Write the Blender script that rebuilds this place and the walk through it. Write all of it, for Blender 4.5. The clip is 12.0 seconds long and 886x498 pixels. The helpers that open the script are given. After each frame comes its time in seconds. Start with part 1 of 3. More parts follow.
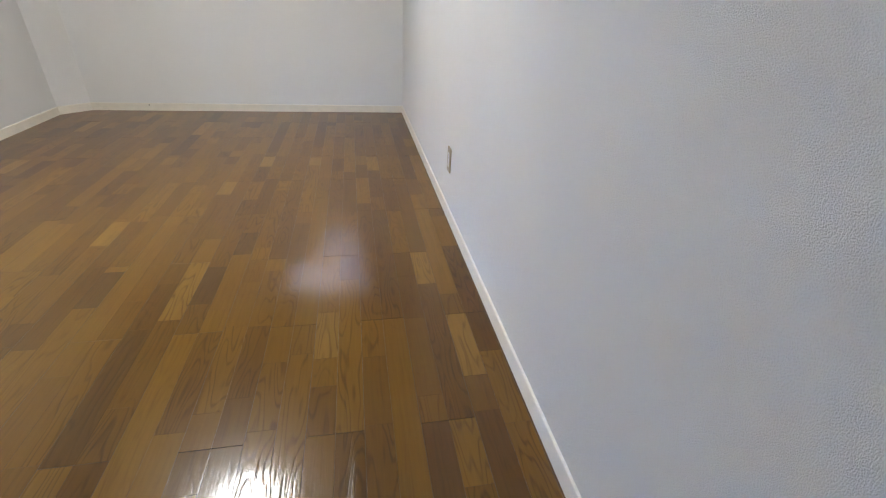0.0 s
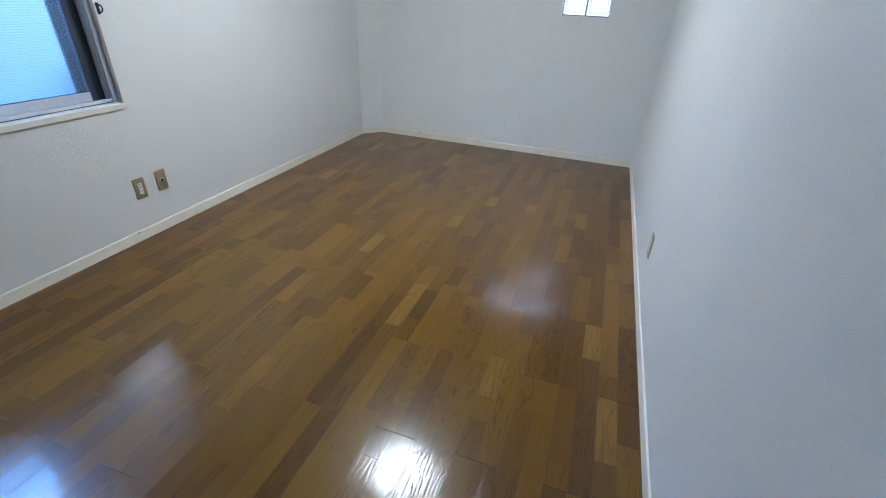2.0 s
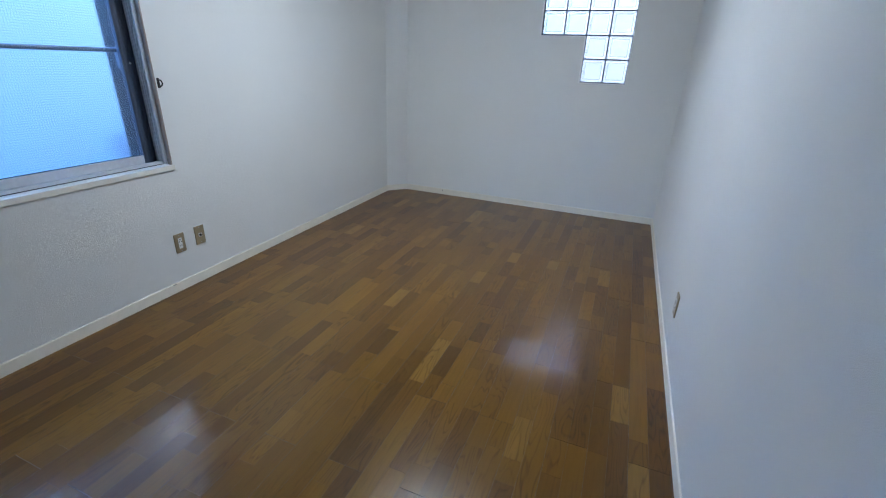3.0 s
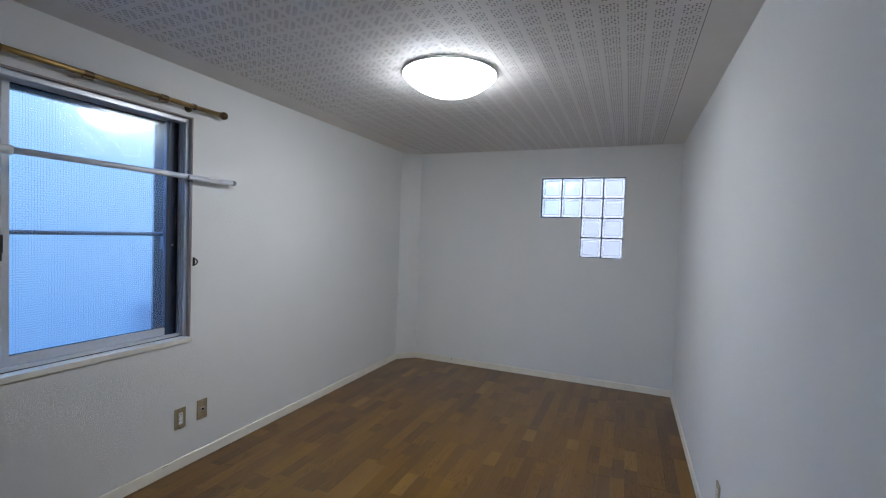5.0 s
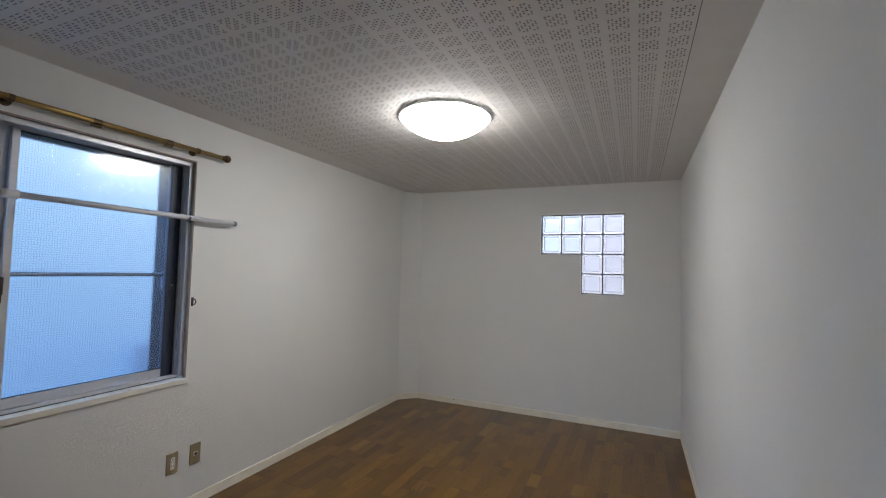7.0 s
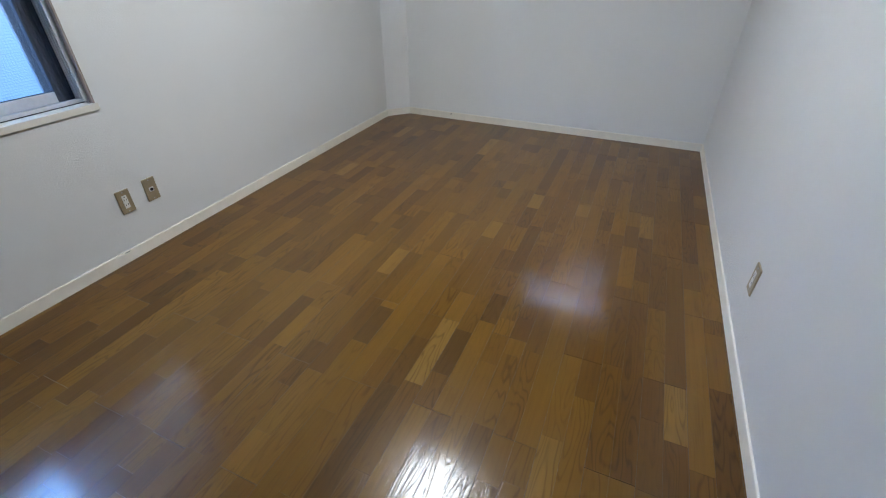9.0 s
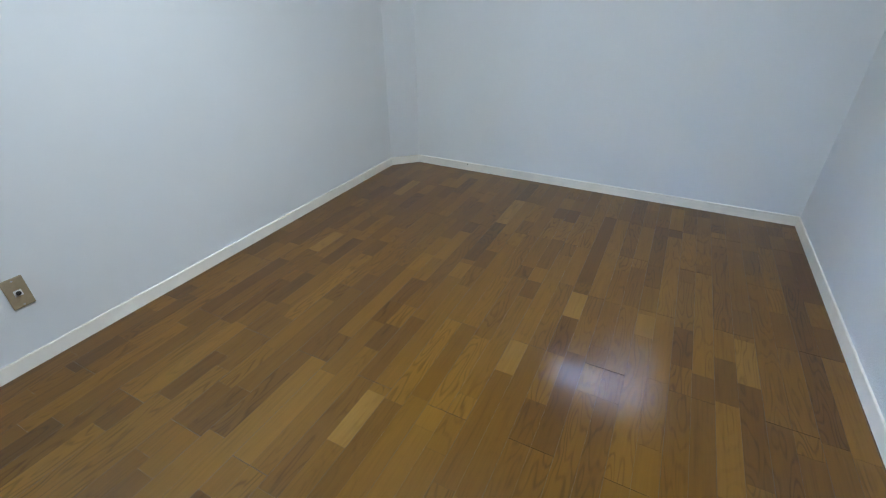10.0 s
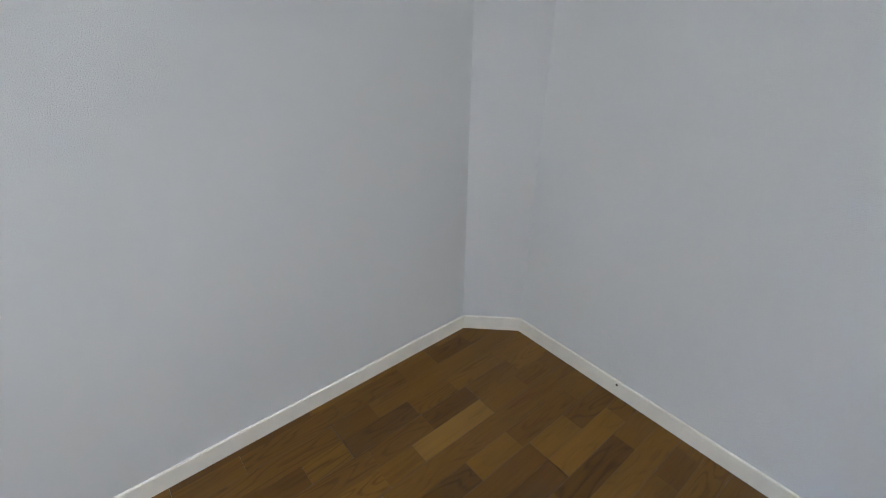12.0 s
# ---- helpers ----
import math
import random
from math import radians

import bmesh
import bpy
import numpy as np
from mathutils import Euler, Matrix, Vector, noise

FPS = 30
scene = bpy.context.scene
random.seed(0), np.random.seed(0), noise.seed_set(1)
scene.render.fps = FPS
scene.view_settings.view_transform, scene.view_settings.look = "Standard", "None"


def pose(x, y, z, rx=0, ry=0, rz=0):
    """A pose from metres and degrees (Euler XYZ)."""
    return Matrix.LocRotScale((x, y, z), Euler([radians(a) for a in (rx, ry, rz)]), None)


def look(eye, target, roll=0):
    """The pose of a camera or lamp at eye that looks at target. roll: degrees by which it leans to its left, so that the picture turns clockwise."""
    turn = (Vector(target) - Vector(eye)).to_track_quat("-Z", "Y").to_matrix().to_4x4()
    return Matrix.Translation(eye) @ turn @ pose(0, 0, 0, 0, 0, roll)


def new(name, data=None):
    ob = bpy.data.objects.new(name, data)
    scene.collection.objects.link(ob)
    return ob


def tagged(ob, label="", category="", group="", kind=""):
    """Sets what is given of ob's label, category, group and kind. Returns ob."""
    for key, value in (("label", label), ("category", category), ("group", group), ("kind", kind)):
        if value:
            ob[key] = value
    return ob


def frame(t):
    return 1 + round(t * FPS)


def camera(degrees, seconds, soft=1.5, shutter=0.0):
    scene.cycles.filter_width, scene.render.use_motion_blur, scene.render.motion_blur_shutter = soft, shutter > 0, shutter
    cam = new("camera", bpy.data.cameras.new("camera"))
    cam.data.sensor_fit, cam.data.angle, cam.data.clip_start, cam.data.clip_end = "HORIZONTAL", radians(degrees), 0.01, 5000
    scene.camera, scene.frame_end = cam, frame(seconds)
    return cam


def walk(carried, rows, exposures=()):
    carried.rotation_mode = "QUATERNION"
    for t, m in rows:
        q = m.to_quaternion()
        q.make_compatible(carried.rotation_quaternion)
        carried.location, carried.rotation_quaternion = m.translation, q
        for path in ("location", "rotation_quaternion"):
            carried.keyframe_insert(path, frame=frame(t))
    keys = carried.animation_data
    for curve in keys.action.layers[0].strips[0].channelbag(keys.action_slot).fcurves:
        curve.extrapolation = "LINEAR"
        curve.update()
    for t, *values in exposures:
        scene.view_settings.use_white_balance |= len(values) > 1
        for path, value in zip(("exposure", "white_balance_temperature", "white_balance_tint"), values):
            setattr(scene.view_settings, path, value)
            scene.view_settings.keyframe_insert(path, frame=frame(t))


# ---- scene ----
cam = camera(90.4, 12.0, soft=1.1)
PATH = [
    (0, (-0.438, -4.307, 0.998), (-0.076, -2.613, -0.001), 3.3),
    (0.5, (-0.439, -4.268, 1.124), (-0.581, -2.511, 0.178), 2.0),
    (1, (-0.426, -4.319, 1.237), (-0.911, -2.611, 0.316), 1.9),
    (1.5, (-0.376, -4.407, 1.313), (-0.92, -2.746, 0.341), 3.1),
    (2, (-0.373, -4.461, 1.342), (-0.919, -2.812, 0.351), 2.9),
    (2.5, (-0.386, -4.48, 1.372), (-0.983, -2.822, 0.427), 2.4),
    (3, (-0.389, -4.506, 1.383), (-1.06, -2.792, 0.601), 2.2),
    (3.2, (-0.395, -4.509, 1.404), (-1.088, -2.778, 0.682), 2.1),
    (4.8, (-0.4, -4.543, 1.422), (-1.176, -2.704, 1.291), 1.9),
    (5, (-0.415, -4.55, 1.437), (-1.192, -2.708, 1.37), 2.0),
    (5.5, (-0.375, -4.562, 1.442), (-1.169, -2.729, 1.546), 1.8),
    (6, (-0.384, -4.56, 1.438), (-1.174, -2.738, 1.676), 1.8),
    (6.5, (-0.408, -4.565, 1.44), (-1.191, -2.742, 1.688), 1.4),
    (7, (-0.366, -4.537, 1.446), (-1.171, -2.708, 1.545), 1.5),
    (7.5, (-0.431, -4.51, 1.428), (-1.209, -2.672, 1.307), 1.5),
    (7.7, (-0.426, -4.482, 1.44), (-1.204, -2.655, 1.204), 1.3),
    (9.3, (-0.608, -3.718, 1.297), (-1.261, -2.229, 0.133), 0.0),
    (9.5, (-0.651, -3.536, 1.28), (-1.327, -2.05, 0.124), -0.4),
    (10, (-0.814, -3.09, 1.254), (-1.606, -1.56, 0.238), -0.4),
    (10.5, (-0.998, -2.612, 1.219), (-1.915, -1.079, 0.32), -0.7),
    (11, (-1.231, -2.113, 1.213), (-2.206, -0.585, 0.369), -0.0),
    (11.5, (-1.488, -1.638, 1.192), (-2.536, -0.175, 0.321), 1.2),
    (12, (-1.724, -1.173, 1.195), (-3.068, -0.054, 0.225), 0.4),
]
EXPOSURES = [(0, 3.08, 6950, 11), (0.5, 2.98, 6500, 10), (1.2, 2.89, 6100, 7), (2.5, 2.70, 5700, 5), (3.2, 2.46, 5550, 6), (4.8, 2.12, 6000, 9), (6, 2.02, 6500, 11),
             (7.7, 2.02, 7000, 11), (9.3, 2.84, 5900, 6), (10, 2.93, 5550, 3), (11, 3.03, 5650, 3), (11.5, 3.12, 5850, 5), (12, 2.92, 6000, 9)]
walk(cam, [(t, look(eye, target, roll)) for t, eye, target, roll in PATH], EXPOSURES)

# ---- world and light ----
world = bpy.data.worlds.new("world")
scene.world = world
world.use_nodes = True
wn = world.node_tree
sky = wn.nodes.new("ShaderNodeTexSky")
sky.sky_type = "NISHITA"
sky.sun_disc = False
sky.sun_elevation = radians(40)
sky.sun_rotation = radians(200)
wn.links.new(sky.outputs[0], wn.nodes["Background"].inputs[0])
wn.nodes["Background"].inputs[1].default_value = 0.08

LAMP_GLOW = 9.0       # ceiling lamp diffuser
WINDOW_GLOW = 0.215     # glow standing for daylight on the pale neighbouring wall outside the sliding window; the sky over it is brighter
BLOCK_GLOW = 0.155      # haze low beyond the glass blocks; brighter sky above

# ---- plan (metres): far wall y = 0, side wall x = 0 ----
XL, CEIL, YB = -2.795, 2.339, -5.30
SKIN = 0.008           # the walls stand this far behind the baseboards' faces
TH = 0.16
WY0, WY1, WZ0, WZ1 = -4.36, -2.737, 0.775, 2.060   # sliding window's opening
GX0, GXM, GX1 = -1.274, -0.874, -0.464             # glass-block opening, L-shaped
GZ0, GZM, GZ1 = 1.248, 1.636, 2.054
STRIP, STRIP0 = 0.0748, -0.603


# ---- materials ----
def mat(name):
    m = bpy.data.materials.new(name)
    m.use_nodes = True
    nt = m.node_tree
    return m, nt, nt.nodes["Principled BSDF"]


def add(nt, kind, **inputs):
    n = nt.nodes.new(kind)
    for key, value in inputs.items():
        n.inputs[key.replace("_", " ")].default_value = value
    return n


def ramp(nt, fac, stops):
    r = nt.nodes.new("ShaderNodeValToRGB")
    e = r.color_ramp.elements
    while len(e) < len(stops):
        e.new(0.5)
    for el, (p, c) in zip(e, stops):
        el.position, el.color = p, (*c, 1)
    nt.links.new(fac, r.inputs[0])
    return r.outputs[0]


def math_node(nt, op, a, b=None):
    n = nt.nodes.new("ShaderNodeMath")
    n.operation = op
    for i, v in enumerate((a, b)):
        if v is None:
            continue
        if isinstance(v, (int, float)):
            n.inputs[i].default_value = v
        else:
            nt.links.new(v, n.inputs[i])
    return n.outputs[0]


def placed(nt, scale):
    g = nt.nodes.new("ShaderNodeNewGeometry")
    mp = nt.nodes.new("ShaderNodeMapping")
    mp.inputs["Scale"].default_value = scale
    nt.links.new(g.outputs["Position"], mp.inputs[0])
    return mp.outputs[0]


def bump(nt, bsdf, height, strength, distance):
    b = add(nt, "ShaderNodeBump", Strength=strength, Distance=distance)
    nt.links.new(height, b.inputs["Height"])
    nt.links.new(b.outputs[0], bsdf.inputs["Normal"])
    return b


def plain(name, color, rough=0.5, metal=0.0, vary=0.06, size=40.0, relief=0.0):
    m, nt, b = mat(name)
    n = add(nt, "ShaderNodeTexNoise", Scale=1.0, Detail=5.0)
    nt.links.new(placed(nt, (size,) * 3), n.inputs["Vector"])
    lo = tuple(c * (1 - vary) for c in color)
    hi = tuple(min(1, c * (1 + vary)) for c in color)
    nt.links.new(ramp(nt, n.outputs[0], [(0.3, lo), (0.7, hi)]), b.inputs["Base Color"])
    nt.links.new(math_node(nt, "MULTIPLY_ADD", n.outputs[0], 0.15), b.inputs["Roughness"])
    b.inputs["Roughness"].links[0].from_node.inputs[2].default_value = rough - 0.07
    b.inputs["Metallic"].default_value = metal
    if relief:
        bump(nt, b, n.outputs[0], 0.4, relief)
    return m


def wallpaper():
    """Off-white vinyl wallpaper with a fine woven emboss."""
    m, nt, b = mat("wallpaper")
    big = add(nt, "ShaderNodeTexNoise", Scale=1.0, Detail=4.0)
    nt.links.new(placed(nt, (1.6, 1.6, 1.1)), big.inputs["Vector"])
    nt.links.new(ramp(nt, big.outputs[0], [(0.3, (0.795, 0.79, 0.77)), (0.7, (0.825, 0.82, 0.80))]), b.inputs["Base Color"])
    weft = add(nt, "ShaderNodeTexNoise", Scale=1.0, Detail=3.0, Roughness=0.6)
    nt.links.new(placed(nt, (330, 330, 640)), weft.inputs["Vector"])
    warp = add(nt, "ShaderNodeTexNoise", Scale=1.0, Detail=2.0, Roughness=0.5)
    nt.links.new(placed(nt, (800, 800, 400)), warp.inputs["Vector"])
    h = math_node(nt, "ADD", weft.outputs[0], warp.outputs[0])
    bump(nt, b, h, 1.0, 0.0026)
    b.inputs["Roughness"].default_value = 0.62
    b.inputs["Specular IOR Level"].default_value = 0.3
    return m


def oak(name, tones, by_object=True):
    """Varnished brown-stained oak strip; grain runs along y."""
    m, nt, b = mat(name)
    if by_object:
        rnd = nt.nodes.new("ShaderNodeObjectInfo").outputs["Random"]
    else:
        rnd = nt.nodes.new("ShaderNodeNewGeometry").outputs["Random Per Island"]
    g = nt.nodes.new("ShaderNodeNewGeometry")
    shift = nt.nodes.new("ShaderNodeCombineXYZ")
    nt.links.new(math_node(nt, "MULTIPLY", rnd, 37.0), shift.inputs[0])
    nt.links.new(math_node(nt, "MULTIPLY", rnd, 91.0), shift.inputs[2])
    at = nt.nodes.new("ShaderNodeVectorMath")
    at.operation = "ADD"
    nt.links.new(g.outputs["Position"], at.inputs[0])
    nt.links.new(shift.outputs[0], at.inputs[1])

    def stretched(sx, sy):
        mp = nt.nodes.new("ShaderNodeMapping")
        mp.inputs["Scale"].default_value = (sx, sy, 1)
        nt.links.new(at.outputs[0], mp.inputs[0])
        return mp.outputs[0]

    # cathedral figure: contour bands of a long soft noise
    soft = add(nt, "ShaderNodeTexNoise", Scale=1.0, Detail=1.5, Roughness=0.4)
    nt.links.new(stretched(17, 2.6), soft.inputs["Vector"])
    bands = math_node(nt, "PINGPONG", math_node(nt, "MULTIPLY", soft.outputs[0], 22.0), 1.0)
    lines = nt.nodes.new("ShaderNodeMapRange")
    lines.interpolation_type = "SMOOTHSTEP"
    lines.inputs["From Max"].default_value = 0.55
    nt.links.new(bands, lines.inputs[0])
    fine = add(nt, "ShaderNodeTexNoise", Scale=1.0, Detail=2.0, Roughness=0.55)
    nt.links.new(stretched(120, 4), fine.inputs["Vector"])
    blotch = add(nt, "ShaderNodeTexNoise", Scale=1.0, Detail=3.0)
    nt.links.new(stretched(16, 2.5), blotch.inputs["Vector"])
    base = ramp(nt, rnd, [(i / (len(tones) - 1), c) for i, c in enumerate(tones)])
    # plain-sawn strips show the figure strongly, the others hardly
    sawn = nt.nodes.new("ShaderNodeMapRange")
    sawn.inputs["From Min"].default_value, sawn.inputs["From Max"].default_value = 0.35, 0.75
    sawn.inputs["To Min"].default_value, sawn.inputs["To Max"].default_value = 0.06, 0.30
    nt.links.new(math_node(nt, "FRACT", math_node(nt, "MULTIPLY", rnd, 13.7)), sawn.inputs[0])
    figure = math_node(nt, "MULTIPLY", math_node(nt, "SUBTRACT", lines.outputs[0], 0.8), sawn.outputs[0])
    grain = math_node(nt, "ADD", math_node(nt, "ADD", figure, 0.13), math_node(nt, "MULTIPLY", fine.outputs[0], 0.55))
    grain = math_node(nt, "ADD", grain, math_node(nt, "MULTIPLY", blotch.outputs[0], 0.5))
    shade = ramp(nt, grain, [(0.28, (0.58, 0.53, 0.46)), (0.60, (1.0, 1.0, 1.0)), (0.85, (1.16, 1.17, 1.18))])
    mix = nt.nodes.new("ShaderNodeMix")
    mix.data_type, mix.blend_type = "RGBA", "MULTIPLY"
    mix.inputs[0].default_value = 1.0
    nt.links.new(base, mix.inputs[6])
    nt.links.new(shade, mix.inputs[7])
    nt.links.new(mix.outputs[2], b.inputs["Base Color"])
    wear = add(nt, "ShaderNodeTexNoise", Scale=1.0, Detail=4.0)
    nt.links.new(placed(nt, (5, 5, 5)), wear.inputs["Vector"])
    r = nt.nodes.new("ShaderNodeMapRange")
    r.inputs["From Min"].default_value, r.inputs["From Max"].default_value = 0.3, 0.7
    r.inputs["To Min"].default_value, r.inputs["To Max"].default_value = 0.09, 0.14
    nt.links.new(wear.outputs[0], r.inputs[0])
    # clear varnish over an open-pored, duller wood
    b.inputs["Coat Weight"].default_value = 0.58
    b.inputs["Coat IOR"].default_value = 1.5
    nt.links.new(r.outputs[0], b.inputs["Coat Roughness"])
    b.inputs["Roughness"].default_value = 0.30
    b.inputs["Specular IOR Level"].default_value = 0.14
    relief = math_node(nt, "ADD", math_node(nt, "MULTIPLY", figure, 1.4), math_node(nt, "MULTIPLY", fine.outputs[0], 0.6))
    grainy = bump(nt, b, relief, 0.55, 0.0008)
    nt.links.new(grainy.outputs[0], b.inputs["Coat Normal"])
    return m


def glass_material(name, rough, pattern=0.0, tint=(1, 1, 1)):
    m, nt, b = mat(name)
    b.inputs["Base Color"].default_value = (*tint, 1)
    b.inputs["Transmission Weight"].default_value = 1.0
    b.inputs["Roughness"].default_value = rough
    b.inputs["IOR"].default_value = 1.48
    if pattern:
        # small square emboss of patterned glass
        g = nt.nodes.new("ShaderNodeNewGeometry")
        sep = nt.nodes.new("ShaderNodeSeparateXYZ")
        nt.links.new(g.outputs["Position"], sep.inputs[0])
        sines = []
        for axis in (1, 2):
            sines.append(math_node(nt, "ABSOLUTE", math_node(nt, "SINE", math_node(nt, "MULTIPLY", sep.outputs[axis], math.pi / pattern))))
        cell = math_node(nt, "MINIMUM", *sines)
        nt.links.new(ramp(nt, cell, [(0.0, (0.30, 0.36, 0.46)), (0.34, tint)]), b.inputs["Base Color"])
        bump(nt, b, cell, 0.12, 0.0012)
    return m


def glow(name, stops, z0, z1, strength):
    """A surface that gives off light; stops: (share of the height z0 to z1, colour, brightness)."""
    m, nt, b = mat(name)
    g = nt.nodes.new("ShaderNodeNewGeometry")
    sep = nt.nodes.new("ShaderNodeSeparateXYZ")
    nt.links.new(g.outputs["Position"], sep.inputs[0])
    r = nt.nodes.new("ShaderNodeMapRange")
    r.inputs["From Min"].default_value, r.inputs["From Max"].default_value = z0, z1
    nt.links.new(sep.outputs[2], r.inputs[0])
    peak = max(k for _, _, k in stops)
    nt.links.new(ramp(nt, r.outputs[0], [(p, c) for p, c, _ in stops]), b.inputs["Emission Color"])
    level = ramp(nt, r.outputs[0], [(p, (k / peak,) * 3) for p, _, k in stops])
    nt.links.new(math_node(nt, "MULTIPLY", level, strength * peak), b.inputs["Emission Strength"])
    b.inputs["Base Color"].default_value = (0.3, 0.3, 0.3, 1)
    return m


M_WALL = wallpaper()
M_TRIM = plain("cream_trim", (0.82, 0.77, 0.67), 0.45, vary=0.04, size=14)
M_CASING = plain("window_casing", (0.70, 0.66, 0.58), 0.42, vary=0.04, size=14)
M_JAMB = plain("shaded_jamb_paint", (0.27, 0.215, 0.18), 0.5, vary=0.05)
M_CEIL = plain("acoustic_board", (0.71, 0.68, 0.645), 0.75, vary=0.025, size=6)
M_HOLE = plain("hole_lining", (0.075, 0.055, 0.042), 0.9)
M_SUB = plain("subfloor", (0.02, 0.012, 0.006), 0.8)
M_ALU = plain("anodised_aluminium", (0.55, 0.555, 0.57), 0.32, 0.25, vary=0.05, size=60)
# darker copy of the aluminium, with the right stile's shade in its colour
M_ALU_SHADED = plain("shaded_aluminium", (0.055, 0.066, 0.095), 0.42, 0.3, vary=0.08, size=60)
M_RUBBER = plain("black_gasket", (0.012, 0.013, 0.016), 0.6)
M_WHITE = plain("white_plastic", (0.78, 0.77, 0.74), 0.35, vary=0.03)
M_POLE = plain("white_coated_steel", (0.62, 0.63, 0.67), 0.3, vary=0.04)
M_GREY = plain("grey_plastic", (0.22, 0.22, 0.23), 0.45)
M_RAIL = plain("dark_painted_steel", (0.11, 0.14, 0.19), 0.5)
M_BRASS = plain("antique_brass", (0.30, 0.19, 0.06), 0.36, 0.6, vary=0.15, size=30)
M_BRASS_DARK = plain("dark_brass", (0.10, 0.06, 0.025), 0.42, 0.5, vary=0.15)
M_PLATE = plain("champagne_metal", (0.42, 0.35, 0.23), 0.42, 0.55, vary=0.06, size=90)
M_BLACK = plain("black_plastic", (0.012, 0.011, 0.010), 0.4)
M_STEEL = plain("steel", (0.55, 0.55, 0.55), 0.3, 1.0)
M_MORTAR = plain("white_frame", (0.93, 0.93, 0.93), 0.25, vary=0.03)
M_JOINT = plain("dark_joint", (0.07, 0.085, 0.11), 0.7)
# render darkened to hold the shade of the outer jamb and head
M_RENDER = plain("shaded_outer_render", (0.02, 0.023, 0.03), 0.9, vary=0.2, size=8)
M_GLASS_IN = glass_material("glass_smooth", 0.02)
M_GLASS_IN.node_tree.nodes["Principled BSDF"].inputs["IOR"].default_value = 1.36
M_GLASS_CLEAR = glass_material("glass_clear", 0.03, tint=(0.9, 0.96, 1.0))
M_GLASS_OUT = glass_material("glass_patterned", 0.18, 0.011, (0.93, 0.97, 1.0))
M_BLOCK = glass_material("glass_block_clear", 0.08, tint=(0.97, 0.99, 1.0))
M_BLOCK_BACK = glass_material("glass_block_back", 0.35, tint=(0.97, 0.98, 1.0))
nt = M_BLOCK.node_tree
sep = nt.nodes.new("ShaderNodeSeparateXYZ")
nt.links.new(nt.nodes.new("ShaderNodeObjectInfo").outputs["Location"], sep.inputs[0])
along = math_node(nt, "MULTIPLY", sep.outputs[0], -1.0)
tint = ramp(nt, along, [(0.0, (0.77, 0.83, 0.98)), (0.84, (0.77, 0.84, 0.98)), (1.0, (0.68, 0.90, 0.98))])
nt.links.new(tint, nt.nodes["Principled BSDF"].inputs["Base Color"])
M_BLOCK_RIM = glass_material("glass_block_rim", 0.2, tint=(1.0, 1.0, 1.0))
M_BLOCK_RIM.node_tree.nodes["Principled BSDF"].inputs["Transmission Weight"].default_value = 0.95
M_LAMP = glow("lamp_diffuser", [(0, (0.935, 0.97, 1.0), 1), (1, (0.935, 0.97, 1.0), 1)], 0, 3, LAMP_GLOW)
# outside walls emit light themselves, in place of daylight falling on them
M_OUT_W = glow("pale_wall_glow", [(0.0, (0.15, 0.42, 0.95), 0.74), (0.20, (0.24, 0.56, 1.0), 0.80), (0.50, (0.36, 0.66, 1.0), 1.05), (1.0, (0.36, 0.66, 1.0), 1.05)], 0.6, 6.0, WINDOW_GLOW)
M_OUT_SKY = glow("wall_and_sky_glow", [(0.0, (0.10, 0.20, 0.42), 0.35), (0.30, (0.16, 0.34, 0.70), 0.6), (0.38, (0.23, 0.48, 1.0), 26), (1.0, (0.27, 0.50, 1.0), 36)], 0.6, 6.0, WINDOW_GLOW)
M_OUT_BLUE = glow("blue_panel_glow", [(0.0, (0.05, 0.26, 0.85), 0.45), (1.0, (0.07, 0.30, 0.90), 0.5)], 0.0, 1.0, WINDOW_GLOW)
M_OUT_B = glow("haze_and_sky", [(0.0, (0.80, 0.84, 1.0), 1), (0.54, (0.82, 0.84, 1.0), 1.1), (0.66, (0.66, 0.76, 1.0), 18)], 1.0, 3.6, BLOCK_GLOW)

TONES = [(0.084, 0.035, 0.0046), (0.107, 0.047, 0.0058), (0.124, 0.055, 0.0065), (0.139, 0.063, 0.0070), (0.166, 0.078, 0.0092)]
M_GROOVE = plain("groove_dirt", (0.050, 0.023, 0.006), 0.4, vary=0.2)
M_OAK = oak("oak_strip", TONES)
M_OAK_REST = oak("oak_strip_rest", TONES, by_object=False)
M_OAK_DARK = oak("oak_strip_dark", [(0.074, 0.033, 0.0055), (0.084, 0.037, 0.0055)])
M_OAK_PALE = oak("oak_strip_pale", [(0.175, 0.089, 0.014), (0.20, 0.103, 0.018)])


# ---- mesh helpers ----
def link(name, bm, material, parent=None, label="", smooth=False):
    me = bpy.data.meshes.new(name)
    bm.to_mesh(me)
    bm.free()
    for m in (material if isinstance(material, (list, tuple)) else [material]):
        me.materials.append(m)
    if smooth:
        for p in me.polygons:
            p.use_smooth = True
    ob = new(name, me)
    if parent:
        ob.parent = parent
    if label:
        ob["label"] = label
    return ob


def part(name, bm, material, parent, label="", smooth=False):
    """Links a bmesh as one mesh object under a thing or part; vertices are in the parent's frame."""
    return link(name, bm, material, parent, label, smooth)


def thing(name, at, label, category, group="", kind="", rz=0):
    e = new(name)
    e.empty_display_size = 0.05
    e.matrix_basis = pose(*at, 0, 0, rz)
    return tagged(e, label, category, group, kind)


